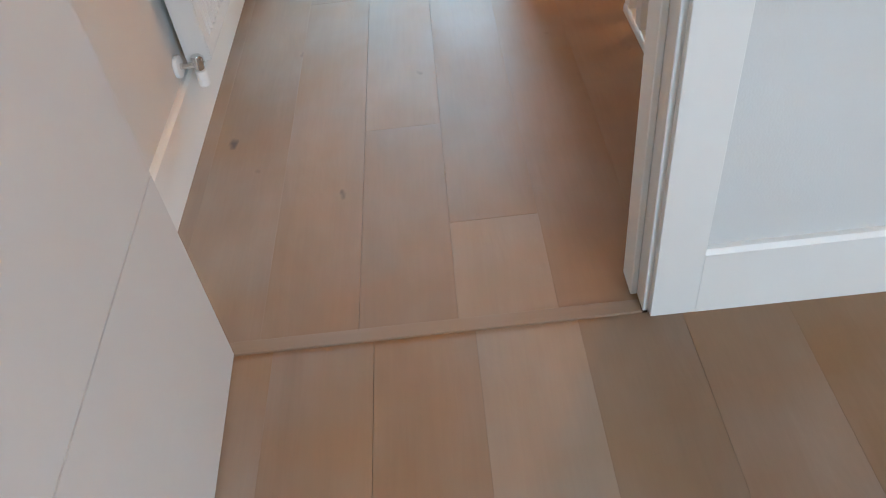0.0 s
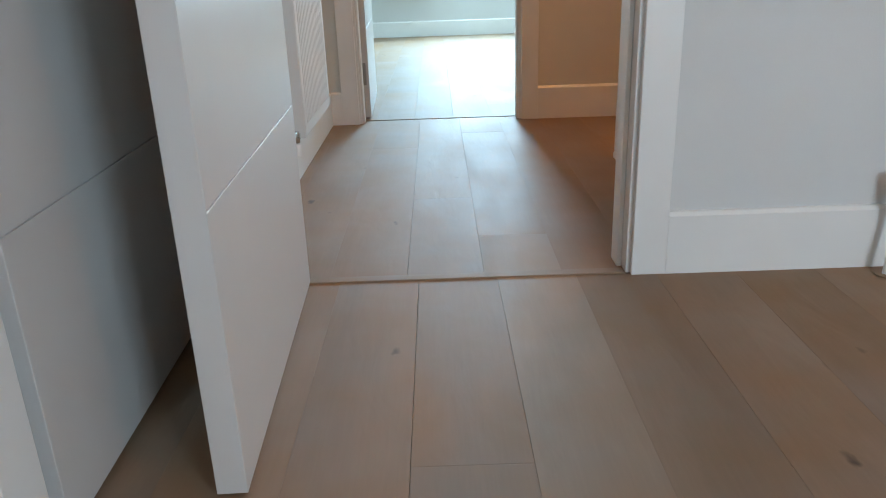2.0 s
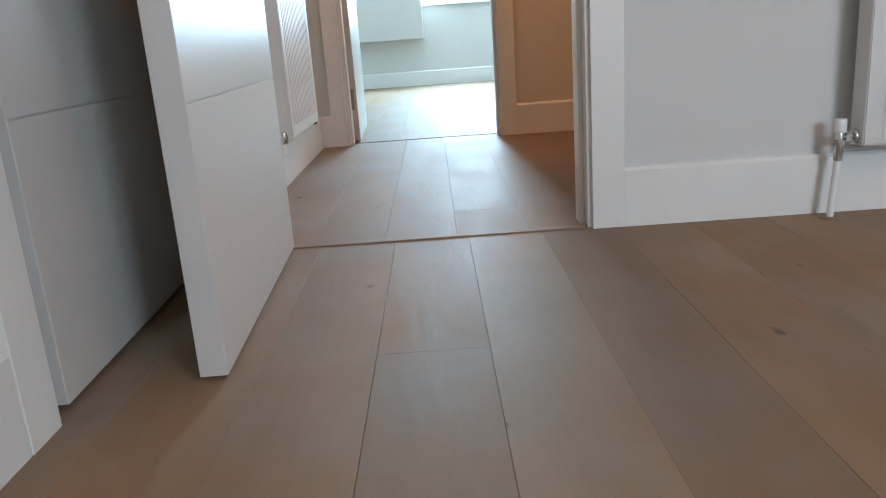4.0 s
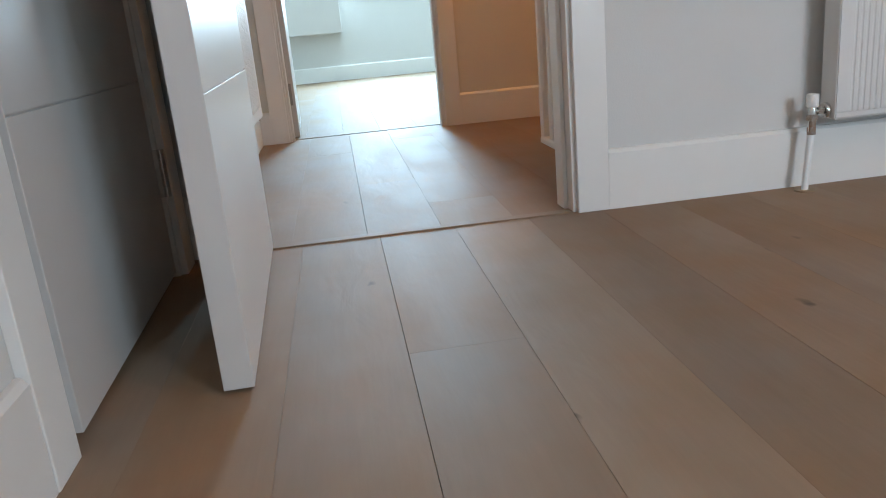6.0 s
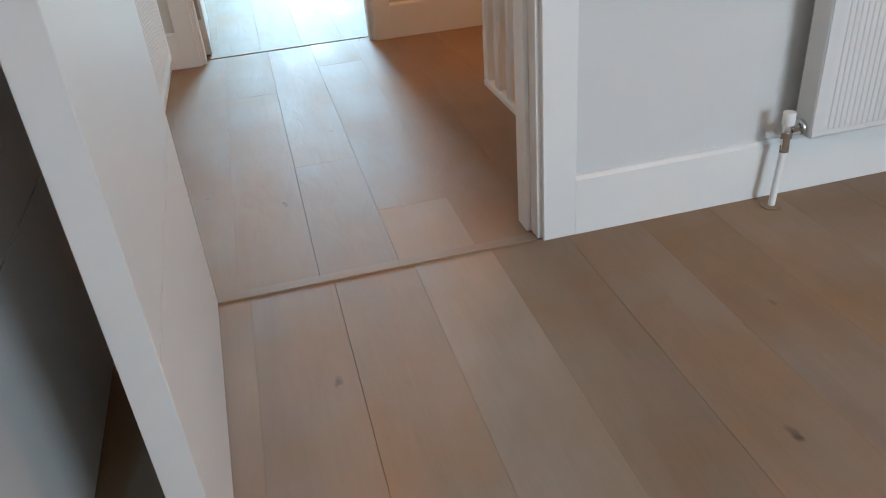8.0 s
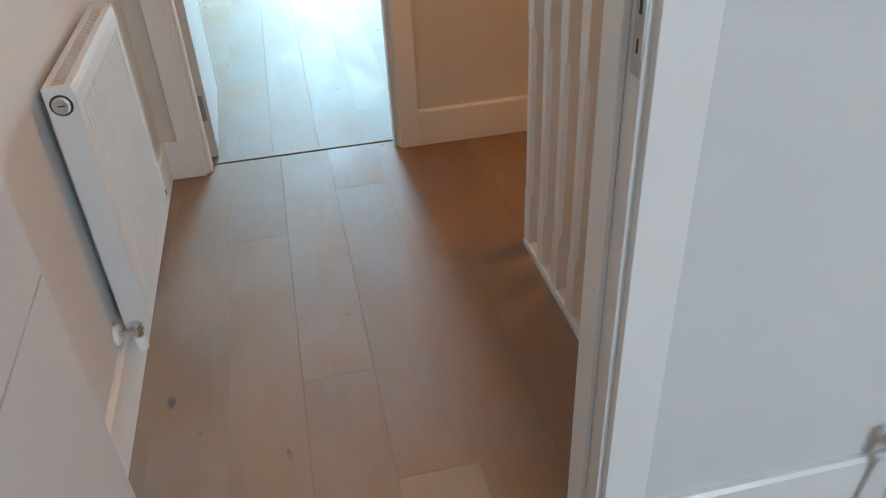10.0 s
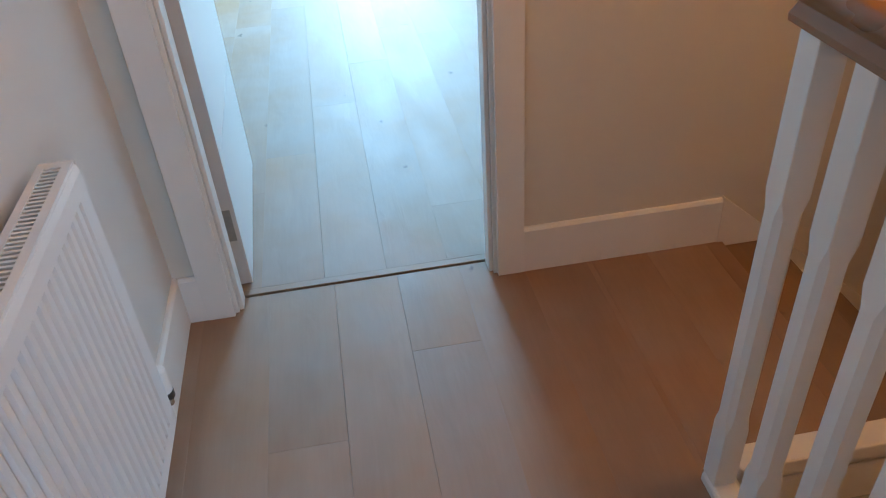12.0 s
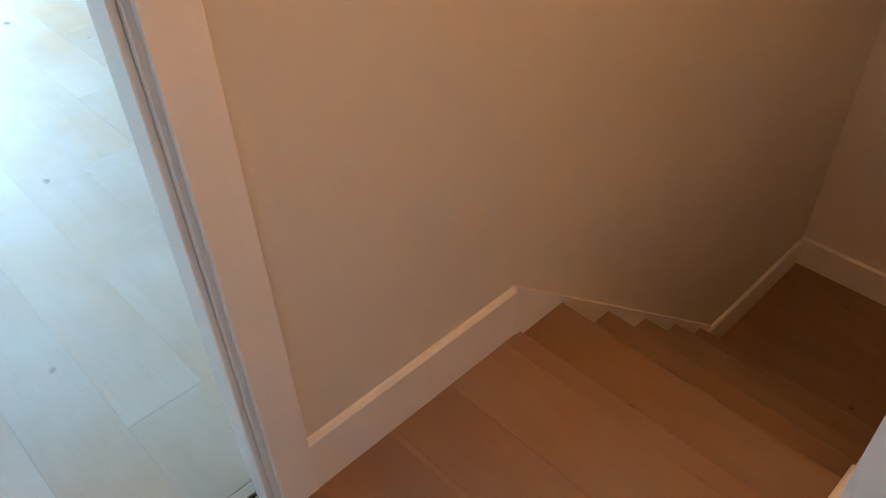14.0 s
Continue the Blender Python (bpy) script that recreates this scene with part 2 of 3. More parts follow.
# ---------------------------------------------------------------- walls
structure("wall_landing_south", boxes((LANDW - 0.1, D1L - 0.02, W1A, W1B, BASE, CEIL), (D1R + 0.02, EAST, W1A, W1B, BASE, CEIL), (D1L - 0.02, D1R + 0.02, W1A, W1B, HEAD + 0.02, CEIL)),
          PAINT, "off-white painted wall between near room and landing", "wall")
structure("wall_landing_north", boxes((R3W, D3L - 0.02, W3A, W3B, BASE, CEIL), (D3R + 0.02, WELL + 0.8, W3A, W3B, BASE, CEIL), (D3L - 0.02, D3R + 0.02, W3A, W3B, HEAD + 0.02, CEIL)),
          CREAM, "cream painted wall beside the stairs", "wall")
D2A, D2B = 0.226, 1.032  # doorway in the left wall of the near room
structure("wall_west", boxes((LEFT - 0.115, LEFT - 0.015, SOUTH, D2A - 0.02, 0, CEIL), (LEFT - 0.115, LEFT - 0.015, D2B + 0.02, W1A, 0, CEIL), (LEFT - 0.115, LEFT - 0.015, D2A - 0.02, D2B + 0.02, HEAD + 0.02, CEIL)),
          PAINT, "off-white painted wall with a cupboard door", "wall")
structure("wall_landing_west", boxes((LANDW - 0.1, LANDW, W1B, W3A, BASE, CEIL)), PAINT, "off-white painted wall behind the radiator", "wall")
structure("wall_cupboard", boxes((LEFT - 0.72, LEFT - 0.7, 0.1, 1.16, 0, CEIL), (LEFT - 0.7, LEFT - 0.115, 0.1, 0.12, 0, CEIL), (LEFT - 0.7, LEFT - 0.115, 1.14, 1.16, 0, CEIL)), PAINT, "painted cupboard lining", "wall")
structure("wall_east", boxes((EAST, EAST + 0.1, SOUTH, W1A, 0, CEIL)), PAINT, "off-white painted end wall of the near room", "wall")
WX0, WX1, WZ0, WZ1 = 1.9, 3.1, 0.8, 2.1
structure("wall_south", boxes((LEFT - 0.115, WX0, SOUTH - 0.2, SOUTH, 0, CEIL), (WX1, EAST + 0.1, SOUTH - 0.2, SOUTH, 0, CEIL), (WX0, WX1, SOUTH - 0.2, SOUTH, 0, WZ0), (WX0, WX1, SOUTH - 0.2, SOUTH, WZ1, CEIL)),
          PAINT, "off-white painted wall with a window", "wall")
NX0, NX1, NZ0, NZ1 = 0.18, 1.08, 0.88, 2.15
structure("wall_north", boxes((R3W, NX0, NORTH, NORTH + 0.2, 0, CEIL), (NX1, R3E, NORTH, NORTH + 0.2, 0, CEIL), (NX0, NX1, NORTH, NORTH + 0.2, 0, NZ0), (NX0, NX1, NORTH, NORTH + 0.2, NZ1, CEIL)),
          PAINT, "off-white painted wall below a window", "wall")
structure("wall_far_room_west", boxes((R3W - 0.1, R3W, W3A, NORTH + 0.2, 0, CEIL)), PAINT, "off-white painted side wall of the far room", "wall")
structure("wall_far_room_east", boxes((R3E, R3E + 0.1, W3B, NORTH + 0.2, 0, CEIL)), PAINT, "off-white painted side wall of the far room", "wall")
structure("wall_stairwell_east", boxes((WELL, WELL + 0.1, W1B, W3A, BASE, CEIL)), CREAM, "cream painted end wall of the stairwell", "wall")
structure("wall_stair_side", boxes((0.93, 2.49, STAIR_S + 0.005, STAIR_S + 0.05, BASE, -0.085)), CREAM, "cream painted wall under the landing edge", "wall")

structure("ceiling", boxes((LEFT - 0.8, EAST + 0.1, SOUTH - 0.2, W1B, CEIL, CEIL + 0.1)), CEILING, "flat white ceiling of the near room", "ceiling")
structure("ceiling", boxes((LANDW - 0.1, WELL + 0.8, W1B, W3B, CEIL, CEIL + 0.1)), CEILING, "flat white ceiling over the landing", "ceiling")
structure("ceiling", boxes((R3W - 0.1, R3E + 0.1, W3B, NORTH + 0.2, CEIL, CEIL + 0.1)), CEILING, "flat white ceiling of the far room", "ceiling")


# ---------------------------------------------------------------- trim
def skirting(axis, wall, face, a, b, base=0.0, height=0.162, depth=0.0155, label="white gloss skirting board with a chamfered top"):
    """A skirting board along axis on a wall at that place, which stands out towards face (+1 or -1)."""
    f = face
    out = [(wall, base), (wall + f * depth, base), (wall + f * depth, base + height - 0.010), (wall + f * (depth - 0.007), base + height - 0.001), (wall + f * 0.005, base + height), (wall, base + height)]
    return structure("baseboard", prism(out, axis, a, b), GLOSS, label, "skirting")


skirting("x", W1A, -1, D1R + 0.0972, EAST, depth=0.0178)
skirting("x", W1A, -1, LEFT - 0.015, D1L - 0.1)
skirting("x", W1B, 1, D1R + 0.1, RAILX)
skirting("y", LEFT - 0.015, 1, SOUTH, D2A - 0.0985)
skirting("y", LANDW, 1, W1B, W3A)
skirting("x", W3A, -1, LANDW + 0.016, D3L - 0.0945)
skirting("x", W3A, -1, D3R + 0.0945, 1.283)
skirting("x", NORTH, -1, R3W, R3E)
skirting("y", R3W, 1, W3B, NORTH)
skirting("y", R3E, -1, W3B, NORTH)
skirting("x", W3B, 1, D3R + 0.1, R3E)
skirting("x", W3A, -1, 2.50, WELL, base=LOW)
skirting("y", WELL, -1, STAIR_S - 0.4, W3A - 0.016, base=LOW)


def door_frame(name, m, width, depth, label, hinge_left=True, stop=None, fronts=((1, 1), (1, 1)), arch=0.086, set_back=0.011):
    """Door lining with stops and flat architraves. Local: x across the opening from its left edge, y through the wall from its front face, z up.
    stop: (y0, y1) of the planted stops. fronts: for the front and back face, whether the left and right architrave are there."""
    ob = thing(name, label, "door frame", m, kind="structure")
    t = 0.02
    part("lining", boxes((-t, 0, -0.002, depth + 0.002, 0, HEAD + t), (width, width + t, -0.002, depth + 0.002, 0, HEAD + t), (0, width, -0.002, depth + 0.002, HEAD, HEAD + t), bevel=0.0015), GLOSS, ob)
    y0, y1 = stop
    for n, row in (("stop", (0.0002, 0.013, y0, y1, 0, HEAD)), ("stop", (width - 0.013, width - 0.0002, y0, y1, 0, HEAD)), ("stop", (0.013, width - 0.013, y0, y1, HEAD - 0.013, HEAD - 0.0002))):
        part(n, boxes(row, bevel=0.002), GLOSS, ob)
    for (left, right), a, b in ((fronts[0], -0.018, -0.0), (fronts[1], depth, depth + 0.018)):
        if left:
            part("architrave", boxes((-set_back - arch, -set_back, a, b, 0, HEAD + set_back + arch), bevel=0.0016, segments=2), GLOSS, ob)
        if right:
            part("architrave", boxes((width + set_back, width + set_back + arch, a, b, 0, HEAD + set_back + arch), bevel=0.0016, segments=2), GLOSS, ob)
        part("architrave", boxes((-set_back, width + set_back, a, b, HEAD + set_back, HEAD + set_back + arch), bevel=0.0016, segments=2), GLOSS, ob)
    return ob


frame_1 = door_frame("door_frame_1", pose(D1L, W1A, 0), D1R - D1L, W1B - W1A, "white gloss door lining and flat architrave with steel strike plate", stop=(0.043, W1B - W1A + 0.014))
frame_3 = door_frame("door_frame_3", pose(D3L, W3A, 0), D3R - D3L, W3B - W3A, "white gloss door lining and flat architrave to the far room", stop=(0.010, 0.068), arch=0.083)
frame_2 = door_frame("door_frame_2", pose(LEFT - 0.015, D2A, 0, 0, 0, 90), D2B - D2A, 0.10, "white gloss door lining and architrave of the cupboard", stop=(0.052, 0.09), fronts=((1, 1), (0, 0)))

# strike plate on the lining of doorway 1
W1 = D1R - D1L
plate = join(boxes((W1 - 0.0015, W1 + 0.0005, -0.001, 0.031, 1.076, 1.215), bevel=0.001))
strike = part("strike_plate", plate, STEEL, frame_1, "brushed steel strike plate with a latch hole")
# solid blocks on the plate, coloured dark for the shade in the holes
part("latch_hole", boxes((W1 - 0.0018, W1 + 0.0002, 0.012, 0.018, 1.108, 1.128)), DARK, strike)
part("latch_hole", boxes((W1 - 0.0018, W1 + 0.0002, 0.011, 0.019, 1.160, 1.183)), DARK, strike)
part("lip", boxes((W1 - 0.0040, W1 - 0.0001, -0.0028, 0.003, 1.105, 1.192), bevel=0.001), STEEL, strike)
for z in (1.088, 1.203):
    part("screw", rod((W1 - 0.001, 0.015, z), (W1 - 0.002, 0.015, z), 0.004, 10), CHROME, strike)


# ---------------------------------------------------------------- doors
def hinge(parent, x, y, z, into, label="steel butt hinge"):
    """Butt hinge: a leaf let into the door's edge and a knuckle of five pieces. The edge lies at y, the leaf plate runs from x by into."""
    h = part("hinge", boxes((min(x, x + into), max(x, x + into), y - 0.0012, y + 0.0008, z - 0.055, z + 0.055), bevel=0.0004), STEEL, parent, label)
    for k in range(5):
        a = z - 0.055 + k * 0.022
        part("knuckle", rod((x, y - 0.004, a + 0.0006), (x, y - 0.004, a + 0.0214), 0.0085, 12), CHROME, h, smooth=True)
    return h


def door_leaf(name, label, m, width, thick, height=2.0, grooves=(0.458, 0.925, 1.392), gap=0.008):
    """A flush door with cut horizontal grooves. Local: y runs from the hinge edge, x through the leaf from 0 to thick, z up."""
    ob = thing(name, label, "door", m, kind="structure")
    zs = [gap] + [g for g in grooves] + [height]
    rows = []
    for i in range(len(zs) - 1):
        a = zs[i] + (0.0018 if i else 0)
        b = zs[i + 1] - (0.0018 if i < len(zs) - 2 else 0)
        rows.append((0, thick, 0, width, a, b))
    skin = boxes(*rows, bevel=0.0003, segments=1)
    core = boxes((0.004, thick - 0.004, 0.001, width - 0.001, gap + 0.002, height - 0.002))
    lip = boxes((0.0004, thick - 0.0004, -0.0006, 0.003, gap + 0.001, height - 0.001), (0.0004, thick - 0.0004, width - 0.003, width + 0.0006, gap + 0.001, height - 0.001), bevel=0.0008)
    core = join(core, lip)
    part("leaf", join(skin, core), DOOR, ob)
    return ob


# near room's door, wide open into the room: y of the leaf runs towards the room
a1 = math.degrees(math.atan2(-0.170 + 0.200, 0.826))
door_1 = door_leaf("door_1", "white flush door with cut grooves, wide open, brass lever", pose(-0.200, 1.168, 0, 0, 0, 180 + a1), 0.826, 0.047)


def lever(parent, x, y, z, side, toward):
    """A brass lever on a round rose, standing out along x to side, the grip running along y."""
    h = part("handle", join(rod((x, y, z), (x + side * 0.008, y, z), 0.026, 28, bevel=0.002), rod((x, y, z), (x + side * 0.05, y, z), 0.009, 18)), BRASS, parent, "brass lever handle on a round rose", smooth=True)
    bm = bmesh.new()
    rings = []
    for i in range(15):
        s = i / 14
        yy = y + toward * (-0.012 + 0.135 * s)
        r = 0.0105 - 0.003 * math.sin(math.pi * min(1, s * 1.2)) + 0.006 * s ** 4
        if i in (0, 14):
            r *= 0.55
        xx = x + side * (0.052 - 0.010 * s * s)
        zz = z - 0.006 * math.sin(s * math.pi) + 0.008 * s ** 2
        rings.append([bm.verts.new((xx + 0.7 * r * math.cos(k * math.tau / 14), yy, zz + r * 1.15 * math.sin(k * math.tau / 14))) for k in range(14)])
    for r0, r1 in zip(rings, rings[1:]):
        for k in range(14):
            bm.faces.new((r0[k], r0[(k + 1) % 14], r1[(k + 1) % 14], r1[k]))
    bm.faces.new(rings[0])
    bm.faces.new(rings[-1])
    bmesh.ops.recalc_face_normals(bm, faces=bm.faces[:])
    part("grip", bm, BRASS, h, smooth=True)


lever(door_1, 0.0, 0.760, 1.185, -1, -1)
part("latch_plate", boxes((0.012, 0.036, 0.8262, 0.8280, 1.10, 1.27), bevel=0.0006), STEEL, door_1, "brushed steel latch plate")

# cupboard door in the left wall, barely ajar; hinged at its far edge
a2 = math.degrees(math.atan2(0.016, 0.78))
door_2 = door_leaf("door_2", "white flush cupboard door with cut grooves, barely ajar", pose(LEFT - 0.022, 1.027, 0, 0, 0, 180 + a2), 0.764, 0.044, gap=0.012)
for z in (0.25, 1.0, 1.75):
    hinge(door_2, -0.016, 0.003, z, 0.03)

# far room's door, wide open into the far room; hinge edge towards the landing
door_3 = door_leaf("door_3", "white flush door with cut grooves, wide open into the far room", pose(-0.255, 3.366, 0, 0, 0, 1.9), 0.79, 0.044, grooves=(0.458, 0.925, 1.392))
for z in (0.225, 1.0, 1.78):
    plate = part("hinge", boxes((0.001, 0.031, -0.0016, 0.001, z - 0.050, z + 0.062), bevel=0.0006), DULL, door_3, "dull steel hinge leaf")
    for k in range(5):
        a = z - 0.056 + k * 0.0224
        part("knuckle", rod((0.0, -0.004, a + 0.0006), (0.0, -0.004, a + 0.0218), 0.0065, 12), STEEL, plate, smooth=True)

# ---------------------------------------------------------------- thresholds
structure("trim_threshold_near", boxes((D1L + 0.001, D1R - 0.001, 1.170, 1.204, -0.01, 0.0035), bevel=0.002), STRIP_OAK, "oak threshold strip in the doorway", "threshold")
structure("trim_threshold_far", boxes((D3L + 0.001, D3R - 0.001, 3.311, 3.341, -0.01, 0.0025), bevel=0.0015), STRIP_OAK, "pale oak threshold strip in the far doorway", "threshold")

# ---------------------------------------------------------------- stairs
NOSE0, GOING, RISE, FIRST = 1.485, 0.2525, 0.2165, -0.018
stairs = thing("stairs", "straight oak stairs with white strings, going down", "stairs", kind="structure")


def nosed(x0, x1, y0, y1, top, thick=0.03):
    """A board with a rounded nosing at x1."""
    r = thick / 2
    out = [(x0, top - thick), (x0, top)] + [(x1 - r + r * math.sin(a), top - r + r * math.cos(a)) for a in (0.0, 0.5, 1.0, 1.57, 2.14, 2.64, 3.14)]
    return prism(out, "y", y0, y1)


part("tread", nosed(1.300, NOSE0, STAIR_S + 0.05, W3A - 0.018, FIRST), STAIR_OAK, stairs, "oak nosing board at the landing's edge")
for i in range(1, 5):
    x1 = NOSE0 + GOING * i
    top = FIRST - RISE * i
    part("tread", nosed(x1 - GOING - 0.018, x1, STAIR_S + 0.05, W3A - 0.018, top), STAIR_OAK, stairs)
for i in range(5):
    x1 = NOSE0 + GOING * i - 0.022
    top = FIRST - RISE * i - 0.03
    low = LOW if i == 4 else FIRST - RISE * (i + 1)
    part("riser", boxes((x1 - 0.018, x1, STAIR_S + 0.05, W3A - 0.018, low - (0 if i == 4 else 0.03), top)), STAIR_OAK, stairs)
SL = -0.8586
for y0, y1, name in ((W3A - 0.018, W3A - 0.0005, "string"), (STAIR_S + 0.016, STAIR_S + 0.05, "string")):
    x0 = 1.284
    out = [(x0, -0.30), (x0, 0.170), (x0 + 0.012, 0.160), (2.60, 0.170 + SL * (2.60 - x0)), (2.60, LOW), (2.30, LOW)]
    if y0 < 3:
        out = [(1.50, -0.30), (1.50, -0.02), (2.60, 0.170 + SL * (2.60 - x0)), (2.60, LOW), (2.30, LOW)]
    part(name, prism(out, "y", y0, y1), GLOSS, stairs, "white painted stair string")

# lower landing and the ground of the well
structure("floor_lower", boxes((2.45, WELL, W1B, W3A, LOW - 0.05, LOW)), STAIR_OAK, "dark oak floor of the lower landing", "floor")
structure("floor_well", boxes((0.70, 2.45, W1B, STAIR_S + 0.02, BASE - 0.05, BASE)), STAIR_OAK, "dark oak floor at the foot of the stairwell", "floor")
structure("wall_under_landing", boxes((RAILX + 0.012, RAILX + 0.06, W1B, STAIR_S + 0.045, BASE, -0.03)), CREAM, "cream painted side of the stairwell below the landing", "wall")
structure("wall_under_lower", boxes((2.45, 2.5, W1B, STAIR_S + 0.02, BASE, LOW - 0.05)), CREAM, "cream painted side of the stairwell", "wall")
structure("trim_landing_edge", join(boxes((0.925, 1.50, STAIR_S - 0.022, STAIR_S + 0.05, -0.022, 0.022), bevel=0.006, segments=2), boxes((0.915, 1.49, STAIR_S - 0.006, STAIR_S + 0.004, -0.20, -0.021), bevel=0.002),
          boxes((0.92, 1.50, STAIR_S - 0.018, STAIR_S - 0.005, -0.075, -0.050), bevel=0.004)), GLOSS, "white painted capping along the landing's edge", "trim")

structure("wall_bulkhead", boxes((RAILX + 0.06, 2.44, W1B, STAIR_S + 0.004, -0.32, -0.21)), CREAM, "cream painted bulkhead below the balustrade", "bulkhead")

# ---------------------------------------------------------------- balustrade
balustrade = thing("balustrade", "landing balustrade with white chamfered spindles and oak handrail", "balustrade", pose(RAILX + 0.024, W1B, 0))
RAIL_END = 2.408 - W1B
rail_out = [(-0.030, 0.001), (0.040, 0.001), (0.040, 0.016), (0.035, 0.024), (0.028, 0.030), (-0.022, 0.030), (-0.027, 0.026), (-0.030, 0.018)]
part("base_rail", prism(rail_out, "y", 0.019, 2.372 - W1B), GLOSS, balustrade, "white painted base rail")
SIDE = 0.0260


def spindle_mesh(z0, z1, low, high):
    bm = bmesh.new()
    rings = []
    for z, c in ((z0, 0.0015), (low, 0.0015), (low + 0.035, 0.011), (high - 0.035, 0.011), (high, 0.0015), (z1, 0.0015)):
        h = SIDE
        pts = [(h, -h + c), (h, h - c), (h - c, h), (-h + c, h), (-h, h - c), (-h, -h + c), (-h + c, -h), (h - c, -h)]
        rings.append([bm.verts.new((x, y, z)) for x, y in pts])
    for r0, r1 in zip(rings, rings[1:]):
        for k in range(8):
            bm.faces.new((r0[k], r0[(k + 1) % 8], r1[(k + 1) % 8], r1[k]))
    bm.faces.new(rings[0])
    bm.faces.new(rings[-1])
    bmesh.ops.recalc_face_normals(bm, faces=bm.faces[:])
    return bm


spindle = mesh_of("spindle", spindle_mesh(0.030, 1.062, 0.20, 0.78), GLOSS)
for i in range(8):
    ob = new("spindle", spindle)
    ob.parent = balustrade
    ob.location = (0, 2.352 - W1B - 0.135 * i, 0)
hz = 1.060
hand_out = [(-0.030, hz), (0.030, hz), (0.031, hz + 0.012), (0.024, hz + 0.020), (0.019, hz + 0.028), (0.021, hz + 0.036), (0.029, hz + 0.044), (0.031, hz + 0.056), (0.026, hz + 0.069), (0.014, hz + 0.077), (0.0, hz + 0.079)]
hand_out += [(-x, z) for x, z in hand_out[-2:1:-1]]
part("handrail", prism(hand_out, "y", 0.019, RAIL_END), RAIL_OAK, balustrade, "varnished oak handrail with a moulded profile", smooth=True)


# ---------------------------------------------------------------- radiators
def radiator(name, label, m, length, z0, z1, depth, strip=0.046, relief=0.007, spacing=0.0345):
    """A panel radiator. Local: y runs along it, x stands out from its back at 0 to its front at depth, z up."""
    ob = thing(name, label, "radiator", m)
    # front panel with pressed vertical flutes
    n = int(length / spacing)
    pts = [(depth - 0.016, 0.004), (depth, 0.004), (depth + 0.001, 0.03)]
    pitch = (length - 0.08) / n
    for i in range(n):
        y = 0.04 + i * pitch
        pts += [(depth + 0.001, y + pitch * 0.10), (depth + 0.001 - relief, y + pitch * 0.24), (depth + 0.001 - relief, y + pitch * 0.46), (depth + 0.001, y + pitch * 0.60)]
    pts += [(depth + 0.001, length - 0.03), (depth, length - 0.004), (depth - 0.016, length - 0.004)]
    fluted = prism(pts, "z", z0 + strip + 0.0005, z1 - 0.0562)
    lip = [(depth - 0.014, z1 - 0.056), (depth + 0.001, z1 - 0.056), (depth + 0.001, z1 - 0.022), (depth - 0.003, z1 - 0.008), (depth - 0.014, z1 - 0.002)]
    base = [(depth - 0.014, z0 + 0.002), (depth - 0.002, z0 + 0.002), (depth + 0.001, z0 + 0.008), (depth + 0.001, z0 + strip), (depth - 0.014, z0 + strip)]
    part("front_panel", join(fluted, prism(lip, "y", 0.004, length - 0.004), prism(base, "y", 0.004, length - 0.004)), ENAMEL, ob, smooth=False)
    part("back_panel", boxes((0.0, 0.012, 0.004, length - 0.004, z0, z1 - 0.004), bevel=0.003), ENAMEL, ob)
    # core block coloured dark so the slots above it look shaded
    part("convector", boxes((0.014, depth - 0.020, 0.02, length - 0.02, z0 + 0.03, z1 - 0.03)), SHADOW, ob, "convector core, dark colour standing for the shade inside the radiator")
    for a, b in ((0.0, 0.0035), (length - 0.0035, length)):
        part("side_panel", boxes((0.002, depth - 0.001, a, b, z0 + 0.004, z1), bevel=0.0015), ENAMEL, ob)
    frame_rows = [(0.002, 0.016, 0.0036, length - 0.0036, z1 - 0.010, z1 - 0.001), (depth - 0.020, depth - 0.004, 0.0036, length - 0.0036, z1 - 0.010, z1 - 0.001),
                  (0.016, depth - 0.020, 0.0036, 0.022, z1 - 0.010, z1 - 0.001), (0.016, depth - 0.020, length - 0.022, length - 0.0036, z1 - 0.010, z1 - 0.001)]
    k = int((length - 0.044) / 0.0125)
    frame_rows += [(0.016, depth - 0.020, 0.022 + (i + 0.5) * (length - 0.044) / k - 0.0028, 0.022 + (i + 0.5) * (length - 0.044) / k + 0.0028, z1 - 0.009, z1 - 0.003) for i in range(k)]
    part("top_grille", boxes(*frame_rows), ENAMEL, ob, "white slotted top grille")
    return ob


RZ0, RZ1, RL, RD = 0.200, 0.874, 0.650, 0.066
rad = radiator("radiator", "white double-panel radiator on the landing wall", pose(-0.385, 1.985, 0), RL, RZ0, RZ1, RD)
PZ = RZ1 - 0.040
# flat disc, not sunk in: its dark colour is the recess's shade
part("plug_recess", rod((0.034, -0.0008, PZ), (0.034, 0.001, PZ), 0.0245, 28), DARK, rad, "recess round the plug, its shade painted as a dark disc", smooth=True)
plug = part("blanking_plug", rod((0.034, -0.0035, PZ), (0.034, 0.001, PZ), 0.0205, 28, bevel=0.0015), CHROME, rad, "chrome blanking plug", smooth=True)
part("socket", rod((0.034, -0.0042, PZ), (0.034, -0.0030, PZ), 0.0140, 28), STEEL, plug, "brushed socket of the plug")
# slot is a raised bar with its shade painted on
part("slot", boxes((0.026, 0.042, -0.0050, -0.0041, PZ - 0.0015, PZ + 0.0015)), DARK, plug)
for y in (0.09, RL - 0.09):
    part("bracket", boxes((-0.0245, 0.004, y - 0.015, y + 0.015, RZ0 + 0.09, RZ1 - 0.09)), ENAMEL, rad, "white wall bracket")


